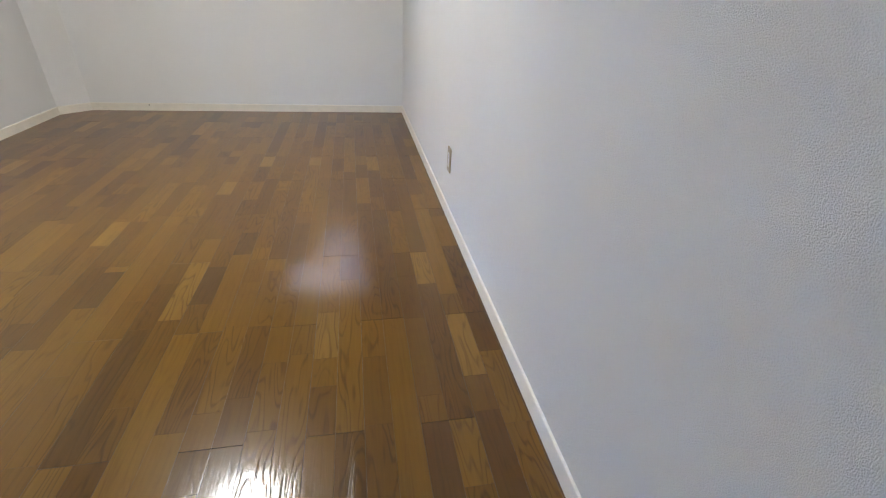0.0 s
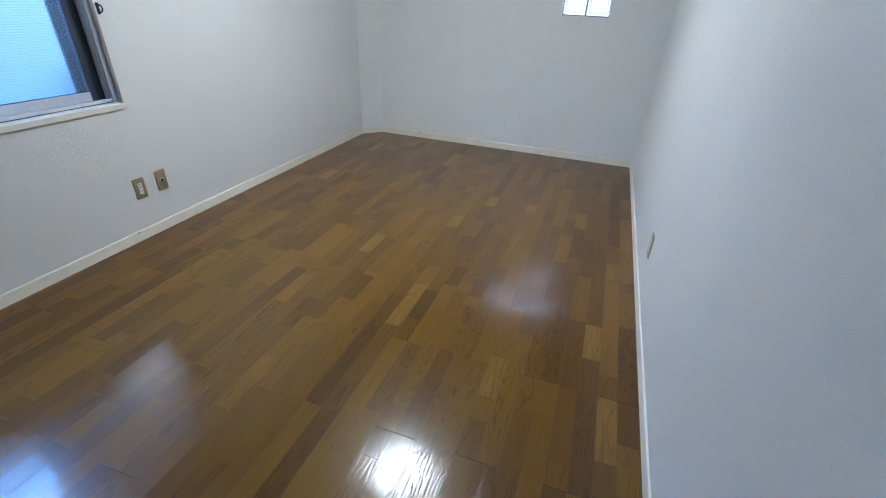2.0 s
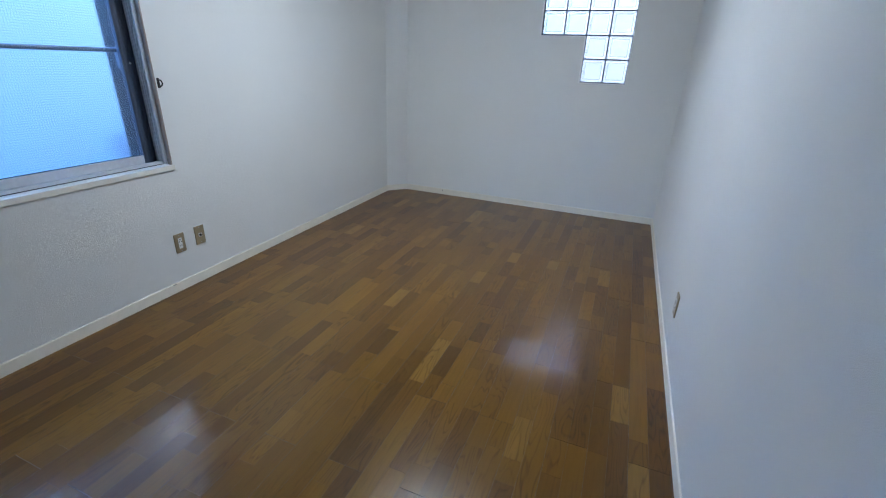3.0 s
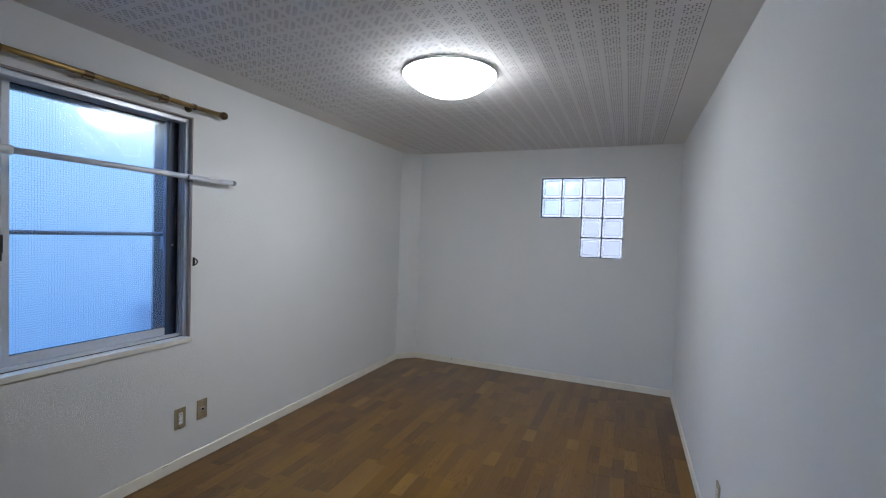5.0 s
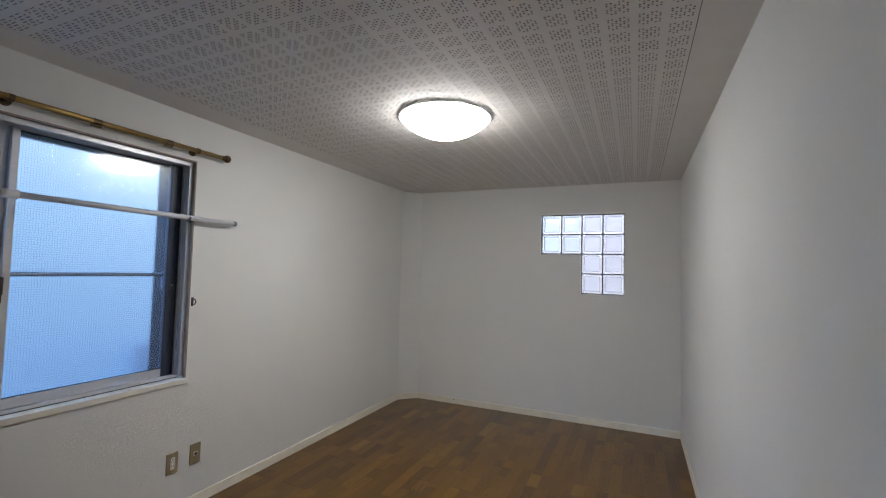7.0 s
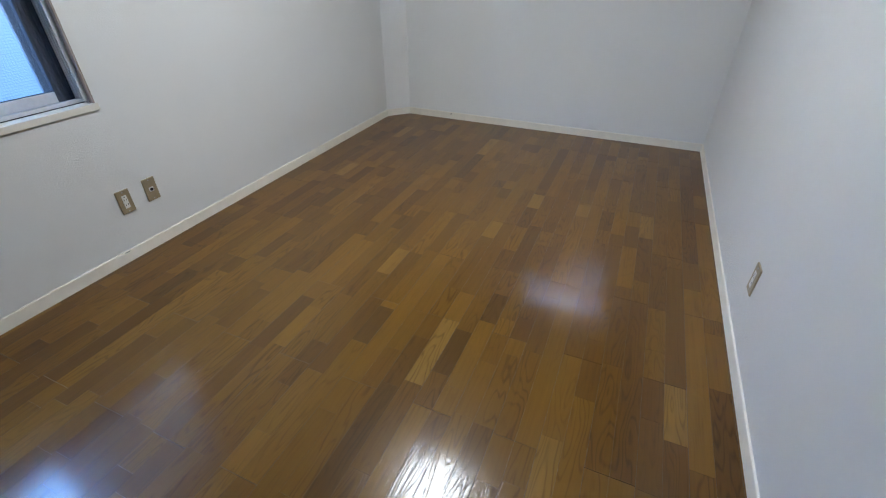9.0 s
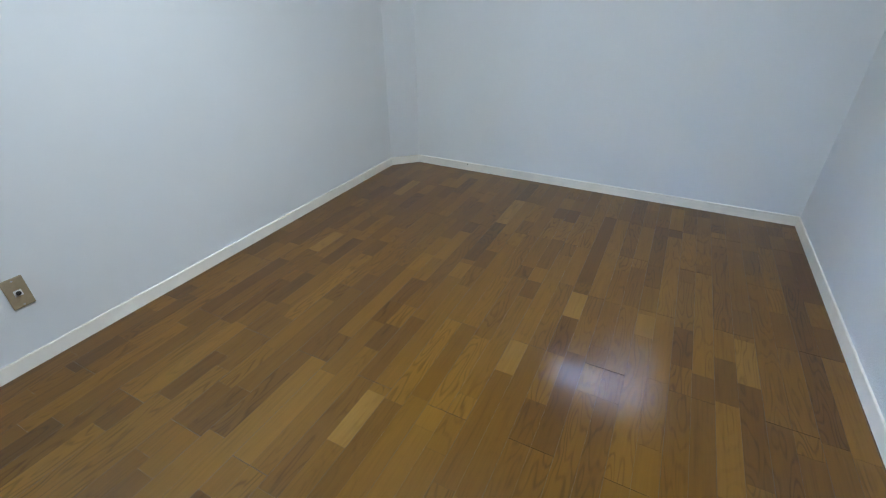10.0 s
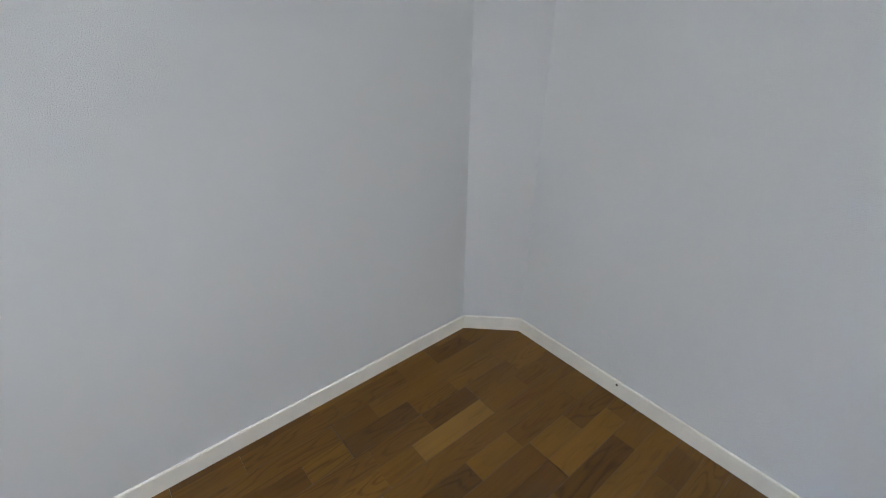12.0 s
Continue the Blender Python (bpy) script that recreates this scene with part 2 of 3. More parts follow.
def box(bm, x0, x1, y0, y1, z0, z1, bevel=0.0, index=0):
    m = Matrix.LocRotScale(((x0 + x1) / 2, (y0 + y1) / 2, (z0 + z1) / 2), None, (abs(x1 - x0), abs(y1 - y0), abs(z1 - z0)))
    r = bmesh.ops.create_cube(bm, size=1.0, matrix=m)
    faces = {f for v in r["verts"] for f in v.link_faces}
    for f in faces:
        f.material_index = index
    if bevel:
        edges = list({e for v in r["verts"] for e in v.link_edges})
        bmesh.ops.bevel(bm, geom=edges, offset=bevel, segments=2, affect="EDGES", profile=0.6)
    return bm


def boxed(*a, bevel=0.0):
    return box(bmesh.new(), *a, bevel=bevel)


def rod(bm, a, b, r, n=20, r2=None):
    a, b = Vector(a), Vector(b)
    q = (b - a).to_track_quat("Z", "Y").to_matrix().to_4x4()
    bmesh.ops.create_cone(bm, cap_ends=True, segments=n, radius1=r, radius2=r if r2 is None else r2, depth=(b - a).length,
                          matrix=Matrix.Translation((a + b) / 2) @ q)
    return bm


def lathe(bm, profile, n=48, m=None):
    """A solid of revolution about z; profile: (radius, height) from one end to the other."""
    rings = []
    before = set(bm.verts)
    for r, z in profile:
        if r < 1e-6:
            rings.append([bm.verts.new((0, 0, z))])
        else:
            rings.append([bm.verts.new((r * math.cos(2 * math.pi * k / n), r * math.sin(2 * math.pi * k / n), z)) for k in range(n)])
    for a, b in zip(rings, rings[1:]):
        for k in range(n):
            va = a if len(a) == 1 else [a[k], a[(k + 1) % n]]
            vb = b if len(b) == 1 else [b[(k + 1) % n], b[k]]
            if len(va) + len(vb) > 2:
                bm.faces.new((*va, *vb))
    bmesh.ops.recalc_face_normals(bm, faces=bm.faces)
    if m is not None:
        bmesh.ops.transform(bm, matrix=m, verts=[v for v in bm.verts if v not in before])
    return bm


def tube(bm, points, r, n=10):
    for a, b in zip(points, points[1:]):
        rod(bm, a, b, r, n)
    for p in points[1:-1]:
        bmesh.ops.create_uvsphere(bm, u_segments=n, v_segments=6, radius=r, matrix=Matrix.Translation(p))
    return bm


# ---- structure: walls ----
xw, yw = XL - SKIN, SKIN
bm = bmesh.new()
box(bm, xw - TH, xw, YB, WY0, 0, CEIL)
box(bm, xw - TH, xw, WY1, yw + TH, 0, CEIL)
box(bm, xw - TH, xw, WY0, WY1, 0, WZ0)
box(bm, xw - TH, xw, WY0, WY1, WZ1, CEIL)
tagged(link("wall_west", bm, M_WALL), "off-white textured wallpaper wall with a sliding window", "wall", kind="structure")

bm = bmesh.new()
box(bm, xw, GX0, yw, yw + TH, 0, CEIL)
box(bm, GX1, SKIN, yw, yw + TH, 0, CEIL)
box(bm, GX0, GX1, yw, yw + TH, GZ1, CEIL)
box(bm, GX0, GXM, yw, yw + TH, 0, GZM)
box(bm, GXM, GX1, yw, yw + TH, 0, GZ0)
tagged(link("wall_north", bm, M_WALL), "off-white textured wallpaper wall with a glass-block window", "wall", kind="structure")

tagged(link("wall_east", boxed(SKIN, SKIN + TH, YB, yw + TH, 0, CEIL), M_WALL), "long off-white wallpaper wall with fine woven emboss", "wall", kind="structure")
tagged(link("wall_south", boxed(xw - TH, SKIN + TH, YB - TH, YB, 0, CEIL), M_WALL), "plain off-white wallpaper wall closing the room", "wall", kind="structure")

# chamfered corner between the window wall and the far wall
CHX, CHY = -2.635, -0.166
bm = bmesh.new()
d = SKIN * 0.41
prism = [(xw, CHY + d), (CHX - d, yw), (xw, yw)]
low = [bm.verts.new((x, y, 0)) for x, y in prism]
top = [bm.verts.new((x, y, CEIL)) for x, y in prism]
bm.faces.new(low[::-1])
bm.faces.new(top)
for k in range(3):
    bm.faces.new((low[k], low[(k + 1) % 3], top[(k + 1) % 3], top[k]))
bmesh.ops.recalc_face_normals(bm, faces=bm.faces)
tagged(link("wall_corner", bm, M_WALL), "narrow off-white wallpapered chamfer across the corner", "wall", kind="structure")


# ---- structure: baseboards ----
def baseboard(a, b, label):
    """A skirting from a to b; its face is on the line a-b, its back towards the wall at the left of a-b."""
    a, b = Vector((*a, 0)), Vector((*b, 0))
    u = (b - a).normalized()
    nrm = Vector((-u.y, u.x, 0))
    h, t = 0.062, SKIN + 0.004
    bm = bmesh.new()
    profile = [(0.0, 0.0), (0.0, h - 0.004), (0.0012, h - 0.0012), (0.004, h), (t, h), (t, 0.0)]
    ends = [[bm.verts.new(p + nrm * o + Vector((0, 0, z))) for o, z in profile] for p in (a, b)]
    for k in range(len(profile)):
        j = (k + 1) % len(profile)
        bm.faces.new((ends[0][k], ends[0][j], ends[1][j], ends[1][k]))
    bm.faces.new(ends[0][::-1])
    bm.faces.new(ends[1])
    bmesh.ops.recalc_face_normals(bm, faces=bm.faces)
    tagged(link("baseboard", bm, M_TRIM), label, "baseboard", group="baseboards", kind="structure")


baseboard((0, yw), (0, YB), "cream painted baseboard along the long wall")
baseboard((CHX, 0), (0, 0), "cream painted baseboard under the glass blocks")
baseboard((XL, CHY), (CHX, 0), "short cream baseboard across the chamfered corner")
baseboard((XL, YB), (XL, CHY), "cream painted baseboard under the sliding window")


# ---- structure: ceiling of perforated boards ----
def perforated_ceiling():
    """Acoustic boards: groups of 6 x 6 cells, two cells in three drilled, plain bands between and a plain border."""
    group_pitch, cell, r, deep = 0.101, 0.013, 0.0037, 0.006
    x_east, groups_x = -0.175, 24
    y_mid = -3.003
    verts, faces, mats = [], [], []
    edge = 3 * cell

    def quad(x0, x1, y0, y1, z=0.0):
        k = len(verts)
        verts.extend([(x0, y0, z), (x0, y1, z), (x1, y1, z), (x1, y0, z)])
        faces.append((k, k + 1, k + 2, k + 3))
        mats.append(0)

    hexagon = [(r * math.cos(a), r * math.sin(a)) for a in (math.pi / 6 + math.pi / 3 * k for k in range(6))]
    # corner order (-,-) (-,+) (+,+) (+,-); hexagon 0..5 anticlockwise from 30 degrees
    ring = [(2, 0, 1), (2, 1, 'c1'), (1, 1, 2), (1, 2, 3), (1, 3, 'c0'), (0, 3, 4), (0, 4, 'c3'), (3, 4, 5), (3, 5, 0), (3, 0, 'c2')]

    def drilled(cx, cy):
        k, h = len(verts), cell / 2
        verts.extend([(cx - h, cy - h, 0), (cx - h, cy + h, 0), (cx + h, cy + h, 0), (cx + h, cy - h, 0)])
        verts.extend([(cx + a, cy + b, 0) for a, b in hexagon])
        verts.extend([(cx + a, cy + b, deep) for a, b in hexagon])
        for c, a, b in ring:
            if isinstance(b, str):
                faces.append((k + c, k + 4 + a, k + int(b[1])))
            else:
                faces.append((k + c, k + 4 + a, k + 4 + b))
            mats.append(0)
        for i in range(6):
            j = (i + 1) % 6
            faces.append((k + 4 + i, k + 4 + j, k + 10 + j, k + 10 + i))
            mats.append(1)
        faces.append(tuple(k + 10 + i for i in range(6)))
        mats.append(1)

    rows = range(-22, 30)
    ylo = y_mid + (min(rows) - 0.5) * group_pitch
    yhi = y_mid + (max(rows) + 0.5) * group_pitch
    for gx in range(groups_x):
        cx = x_east - (gx + 0.5) * group_pitch
        left, right = cx - group_pitch / 2, cx + group_pitch / 2
        quad(left, cx - edge, ylo, yhi)
        quad(cx + edge, right, ylo, yhi)
        for gy in rows:
            cy = y_mid + gy * group_pitch
            quad(cx - edge, cx + edge, cy + edge, cy + group_pitch / 2)
            quad(cx - edge, cx + edge, cy - group_pitch / 2, cy - edge)
            for i in range(6):
                for j in range(6):
                    px, py = cx + (i - 2.5) * cell, cy + (j - 2.5) * cell
                    if (i + j) % 3 == 2:
                        quad(px - cell / 2, px + cell / 2, py - cell / 2, py + cell / 2)
                    else:
                        drilled(px, py)
    west = x_east - groups_x * group_pitch
    quad(west - 0.3, west - 0.0005, YB - TH, yw + TH)
    quad(x_east + 0.0025, SKIN + TH, YB - TH, yw + TH)
    quad(west, x_east, yhi + 0.001, yw + TH)
    quad(west, x_east, YB - TH, ylo - 0.001)
    # backing above the boards, dark in the joints
    k = len(verts)
    x0, x1, y0, y1 = xw - TH, SKIN + TH, YB - TH, yw + TH
    verts.extend([(x0, y0, 0.008), (x0, y1, 0.008), (x1, y1, 0.008), (x1, y0, 0.008), (x0, y0, 0.1), (x0, y1, 0.1), (x1, y1, 0.1), (x1, y0, 0.1)])
    for f in ((0, 1, 2, 3), (4, 7, 6, 5), (0, 4, 5, 1), (1, 5, 6, 2), (2, 6, 7, 3), (3, 7, 4, 0)):
        faces.append(tuple(k + i for i in f))
        mats.append(1)
    me = bpy.data.meshes.new("ceiling")
    me.from_pydata(verts, [], faces)
    me.materials.append(M_CEIL)
    me.materials.append(M_HOLE)
    me.polygons.foreach_set("material_index", mats)
    me.update()
    ob = new("ceiling", me)
    ob.location = (0, 0, CEIL)
    return tagged(ob, "grey-white perforated acoustic board ceiling with plain border", "ceiling", kind="structure")


perforated_ceiling()

# ---- structure: sliding window ----
win = thing("window_1", (xw, 0, 0), "two-sash aluminium sliding window with wired pattern glass", "window", kind="structure")
# casing strip proud of the wallpaper, and jambs lining the reveal
bm = bmesh.new()
cw, cp = 0.008, 0.004
box(bm, -0.05, cp + 0.006, WY0 - 0.016, WY1 + 0.016, WZ0 - 0.029, WZ0, bevel=0.002)
part("window_sill", bm, M_CASING, win, "cream painted sill board")
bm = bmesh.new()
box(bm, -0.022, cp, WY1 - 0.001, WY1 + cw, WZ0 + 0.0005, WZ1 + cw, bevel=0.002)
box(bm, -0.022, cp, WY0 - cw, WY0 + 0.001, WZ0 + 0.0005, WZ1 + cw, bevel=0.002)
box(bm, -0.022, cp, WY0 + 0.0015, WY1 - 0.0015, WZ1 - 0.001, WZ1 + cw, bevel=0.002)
# brown jamb colour, darkened to include the shade in the reveal
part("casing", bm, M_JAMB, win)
# fixed aluminium frame with track fins
bm = bmesh.new()
box(bm, -0.158, -0.0225, WY1 - 0.003, WY1, WZ0 + 0.0004, WZ1 - 0.001)
box(bm, -0.158, -0.0225, WY0, WY0 + 0.012, WZ0 + 0.0004, WZ1 - 0.001)
box(bm, -0.158, -0.052, WY0 + 0.012, WY1 - 0.003, WZ0, WZ0 + 0.010)
box(bm, -0.158, -0.0225, WY0 + 0.012, WY1 - 0.003, WZ1 - 0.012, WZ1 - 0.001)
for x in (-0.0235, -0.040, -0.056, -0.073, -0.090):
    box(bm, x - 0.002, x, WY1 - (0.018 if x > -0.03 else 0.010), WY1 - 0.003, WZ0 + 0.010, WZ1 - 0.012)
    box(bm, x - 0.002, x, WY0 + 0.012, WY1 - 0.010, WZ1 - 0.024, WZ1 - 0.012)
box(bm, -0.06, -0.053, WY0 + 0.012, WY1 - 0.010, WZ0 + 0.010, WZ0 + 0.020)
part("window_frame", bm, M_ALU, win)
part("caulk", boxed(-0.0525, -0.0495, WY0 + 0.002, WY1 - 0.002, WZ0 + 0.0005, WZ0 + 0.004), M_RUBBER, win)


def sash(y0, y1, x, stile_low, stile_high, shaded_high, outer_glass):
    """One sliding sash between y0 and y1; x is its inner face."""
    z0, z1 = WZ0 + 0.012, WZ1 - 0.014
    s = part("sash", box(bmesh.new(), x - 0.026, x, y0 + stile_low, y1 - stile_high, z0, z0 + 0.045, bevel=0.002), M_ALU, win)
    part("top_rail", box(bmesh.new(), x - 0.026, x, y0 + stile_low, y1 - stile_high, z1 - 0.014, z1, bevel=0.001), M_ALU, s)
    part("stile", box(bmesh.new(), x - 0.026, x + 0.001, y0, y0 + stile_low, z0, z1, bevel=0.002), M_ALU, s)
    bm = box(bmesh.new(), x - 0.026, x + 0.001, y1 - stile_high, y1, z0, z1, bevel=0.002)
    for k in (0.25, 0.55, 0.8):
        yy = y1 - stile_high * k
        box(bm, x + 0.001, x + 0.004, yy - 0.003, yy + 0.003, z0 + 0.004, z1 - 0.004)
    # the shaded stile is dark by colour, not by lighting
    part("stile", bm, M_ALU_SHADED if shaded_high else M_ALU, s)
    # pane: smooth inside, embossed outside
    bm = bmesh.new()
    box(bm, x - 0.016, x - 0.011, y0 + stile_low - 0.006, y1 - stile_high + 0.006, z0 + 0.040, z1 - 0.010)
    for f in bm.faces:
        f.material_index = 0 if f.normal.x > 0.5 else 1
    # the sash hangs a little out of true
    hinge = Matrix.Translation((x - 0.0135, (y0 + y1) / 2, 0))
    bmesh.ops.transform(bm, matrix=hinge @ pose(0, 0, 0, 0, 0, -1.05) @ hinge.inverted(), verts=bm.verts)
    pane = part("pane", bm, [M_GLASS_IN, outer_glass], s, "patterned glass" if outer_glass is M_GLASS_OUT else "clear glass")
    pane.visible_shadow = False
    bm = bmesh.new()
    box(bm, x - 0.011, x - 0.0095, y0 + stile_low, y1 - stile_high, z0 + 0.045, z0 + 0.049)
    box(bm, x - 0.011, x - 0.0095, y0 + stile_low, y1 - stile_high, z1 - 0.018, z1 - 0.014)
    part("gasket", bm, M_RUBBER, s)
    return s


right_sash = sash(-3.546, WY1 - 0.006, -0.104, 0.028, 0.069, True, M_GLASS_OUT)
left_sash = sash(WY0 + 0.013, -3.520, -0.131, 0.040, 0.060, False, M_GLASS_CLEAR)
part("screw", lathe(bmesh.new(), [(0, 0.003), (0.004, 0.003), (0.006, 0.0), (0.006, -0.001)], 14, Matrix.Translation((-0.099, -2.775, 1.318)) @ pose(0, 0, 0, 0, 90, 0)), M_STEEL, right_sash)
bm = box(bmesh.new(), -0.103, -0.086, -3.575, -3.548, 1.255, 1.34, bevel=0.004)
box(bm, -0.086, -0.070, -3.573, -3.551, 1.29, 1.37, bevel=0.004)
part("crescent_lock", bm, M_BLACK, win, "dark crescent lock at the meeting stile")

# outside: jamb and head coloured near-black for shade, a guard rail close to the glass, and the glowing pale wall
# beyond
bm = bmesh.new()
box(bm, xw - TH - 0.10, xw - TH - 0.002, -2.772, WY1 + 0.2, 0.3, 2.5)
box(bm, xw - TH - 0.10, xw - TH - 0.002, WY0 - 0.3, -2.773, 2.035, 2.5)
tagged(link("outer_surround", bm, M_RENDER), "rendered surround outside the sliding window, shade put into its near-black colour", "wall", kind="structure")
rail = thing("guard_rail", (xw - TH + 0.006, 0, 1.38), "dark blue-grey metal guard rail outside the sliding window", "rail")
part("bar", rod(bmesh.new(), (0, WY0 + 0.02, 0), (0, -2.773, 0), 0.011, 14), M_RAIL, rail)
part("bracket", box(bmesh.new(), -0.012, 0.012, -2.80, -2.774, -0.09, 0.015, bevel=0.003), M_RAIL, rail)
# backdrops with daylight put in as emission, graded by height
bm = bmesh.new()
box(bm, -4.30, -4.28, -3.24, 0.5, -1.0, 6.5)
tagged(link("backdrop", bm, M_OUT_W), "pale wall close outside the sliding window, its daylight put in as glow", "backdrop", kind="structure")
tagged(link("backdrop", boxed(-4.31, -4.29, -7.5, -3.241, -1.0, 6.5), M_OUT_SKY), "glowing backdrop of a dim wall with open blue sky above it", "backdrop", kind="structure")
# glowing panel added to deepen the blue low in the right pane
tagged(link("backdrop", boxed(-4.24, -4.22, -2.05, 0.5, -1.0, 0.72), M_OUT_BLUE), "low blue glowing panel added outside the sliding window", "backdrop", kind="structure")

# ---- structure: glass-block window ----
gb = thing("window_2", (0, yw, 0), "L-shaped glass-block window of twelve square blocks", "window", kind="structure")
fr, fd = 0.010, 0.010
bm = bmesh.new()


def frame_bar(x0, x1, z0, z1):
    box(bm, x0, x1, -fd, 0.10, z0, z1)


frame_bar(GX0 - 0.002, GX1 + 0.002, GZ1 - fr, GZ1 + 0.002)
frame_bar(GX0 - 0.002, GX0 + fr, GZM + fr, GZ1 - fr)
frame_bar(GX1 - fr * 0.5, GX1 + 0.002, GZ0 + fr * 0.6, GZ1 - fr)
frame_bar(GX0 - 0.002, GXM + fr, GZM - 0.002, GZM + fr * 0.5)
frame_bar(GXM - 0.002, GXM + fr, GZ0 + fr * 0.6, GZM - 0.002)
frame_bar(GXM - 0.002, GX1 + 0.002, GZ0 - 0.002, GZ0 + fr * 0.6)
part("window_frame", bm, M_MORTAR, gb)
bx0, bx1, bz0, bz1 = GX0 + 0.016, GX1 - fr * 0.5, GZ0 + 0.009, GZ1 - 0.014
px, pz = (bx1 - bx0) / 4, (bz1 - bz0) / 4
# joints: dark strips between and around the blocks
bm = bmesh.new()
jw = 0.0048
for k in range(5):
    x = bx0 + k * px
    box(bm, GX0 + 0.009 if k == 0 else x - jw, x + jw, 0.014, 0.09, (GZ0 if k > 1 else GZM) + 0.004, GZ1 - 0.009)
box(bm, GXM + 0.009, bx0 + 2 * px - jw, 0.015, 0.089, GZ0 + 0.004, GZM)
for k in range(5):
    z = bz0 + k * pz
    xs = [bx0 + i * px for i in range(0 if k > 1 else 2, 5)]
    for a, b in zip(xs, xs[1:]):
        box(bm, a + jw, b - jw, 0.014, 0.09, z - jw, z + jw)
part("joint", bm, M_JOINT, gb)


def block_mesh():
    """A hollow pressed glass block: rounded rim, a stepped square face, and a back face."""
    hx, hz = px / 2 - jw - 0.0005, pz / 2 - jw - 0.0005
    bm = bmesh.new()

    def loop(inset, y):
        return [bm.verts.new((sx * (hx - inset), y, sz * (hz - inset))) for sx, sz in ((-1, -1), (1, -1), (1, 1), (-1, 1))]

    steps = [(0.0, 0.030), (0.001, 0.016), (0.005, 0.011), (0.016, 0.010), (0.022, 0.014), (0.028, 0.018), (0.034, 0.0175)]
    loops = [loop(*s) for s in steps]
    back = [loop(0.0, 0.080), loop(0.012, 0.084)]
    order = list(reversed(loops)) + back
    for a, b in zip(order, order[1:]):
        for k in range(4):
            bm.faces.new((a[k], a[(k + 1) % 4], b[(k + 1) % 4], b[k]))
    for f in bm.faces:
        f.material_index = 2 if abs(f.calc_center_median().y - 0.0105) < 0.004 else 0
    bm.faces.new(order[0][::-1])
    f = bm.faces.new(order[-1])
    f.material_index = 1
    bmesh.ops.recalc_face_normals(bm, faces=bm.faces)
    me = bpy.data.meshes.new("glass_block")
    bm.to_mesh(me)
    bm.free()
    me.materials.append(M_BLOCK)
    me.materials.append(M_BLOCK_BACK)
    me.materials.append(M_BLOCK_RIM)
    return me


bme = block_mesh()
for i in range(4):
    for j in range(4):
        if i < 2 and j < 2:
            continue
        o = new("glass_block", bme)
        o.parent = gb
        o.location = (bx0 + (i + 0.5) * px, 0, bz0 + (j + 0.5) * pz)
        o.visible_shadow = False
tagged(link("backdrop", boxed(-4.0, 2.5, 0.9, 0.92, -0.6, 4.5), M_OUT_B), "bright hazy sky outside the glass blocks", "backdrop", kind="structure")

# ---- ceiling lamp ----
LX, LY, LR = -1.384, -2.245, 0.265
lamp = thing("ceiling_light", (LX, LY, CEIL), "round white dome ceiling light, switched on", "ceiling light")
part("base", lathe(bmesh.new(), [(0, 0), (LR - 0.012, 0), (LR - 0.012, -0.006), (0, -0.006)], 64), M_WHITE, lamp, smooth=True)
part("rim", lathe(bmesh.new(), [(LR - 0.011, -0.004), (LR - 0.002, -0.004), (LR + 0.003, -0.008), (LR + 0.003, -0.0125), (LR, -0.0145), (LR - 0.011, -0.0145), (LR - 0.011, -0.004)], 64), M_ALU, lamp, "thin silver rim", smooth=True)
# a shallow spherical cap
sag = 0.112
big_r = (LR * LR + sag * sag) / (2 * sag)
half = math.asin(LR / big_r)
prof = [(LR - 0.011, -0.0155), (LR - 0.004, -0.0155)]
prof += [(big_r * math.sin(half * k / 16), -0.016 - sag + big_r * (1 - math.cos(half * k / 16))) for k in range(15, 0, -1)] + [(0, -0.016 - sag)]
part("diffuser", lathe(bmesh.new(), prof, 64), M_LAMP, lamp, "glowing white diffuser", smooth=True)

# ---- curtain rod ----
RX, RZ = 0.050, 2.119
cr = thing("curtain_rod", (xw, 0, 0), "antique-brass curtain rod with ball finials above the window", "curtain rod")
part("rod", rod(bmesh.new(), (RX, -4.55, RZ + 0.003), (RX, -2.590, RZ), 0.0135, 18), M_BRASS, cr, smooth=True)
for y, s in ((-2.588, 1), (-4.555, -1)):
    m = Matrix.Translation((RX, y, RZ)) @ pose(0, 0, 0, -90 * s, 0, 0)
    part("finial", lathe(bmesh.new(), [(0, -0.012), (0.0145, -0.012), (0.0155, 0.0), (0.010, 0.004), (0.010, 0.008), (0.019, 0.012), (0.0235, 0.022), (0.0235, 0.031), (0.019, 0.042), (0.010, 0.050), (0, 0.051)], 24, m), M_BRASS_DARK, cr, "dark brass ball finial", smooth=True)
for y in (-2.764, -3.62, -4.40):
    bm = lathe(bmesh.new(), [(0, 0.0), (0.022, 0.0), (0.022, 0.004), (0.010, 0.008), (0.007, 0.014), (0.007, RX - 0.01), (0, RX - 0.008)], 20, Matrix.Translation((0, y, RZ - 0.006)) @ pose(0, 0, 0, 0, 90, 0))
    lathe(bm, [(0.0136, -0.009), (0.0165, -0.009), (0.0165, 0.009), (0.0136, 0.009)], 20, Matrix.Translation((RX, y, RZ)) @ pose(0, 0, 0, 90, 0, 0))
    part("bracket", bm, M_BRASS_DARK, cr)
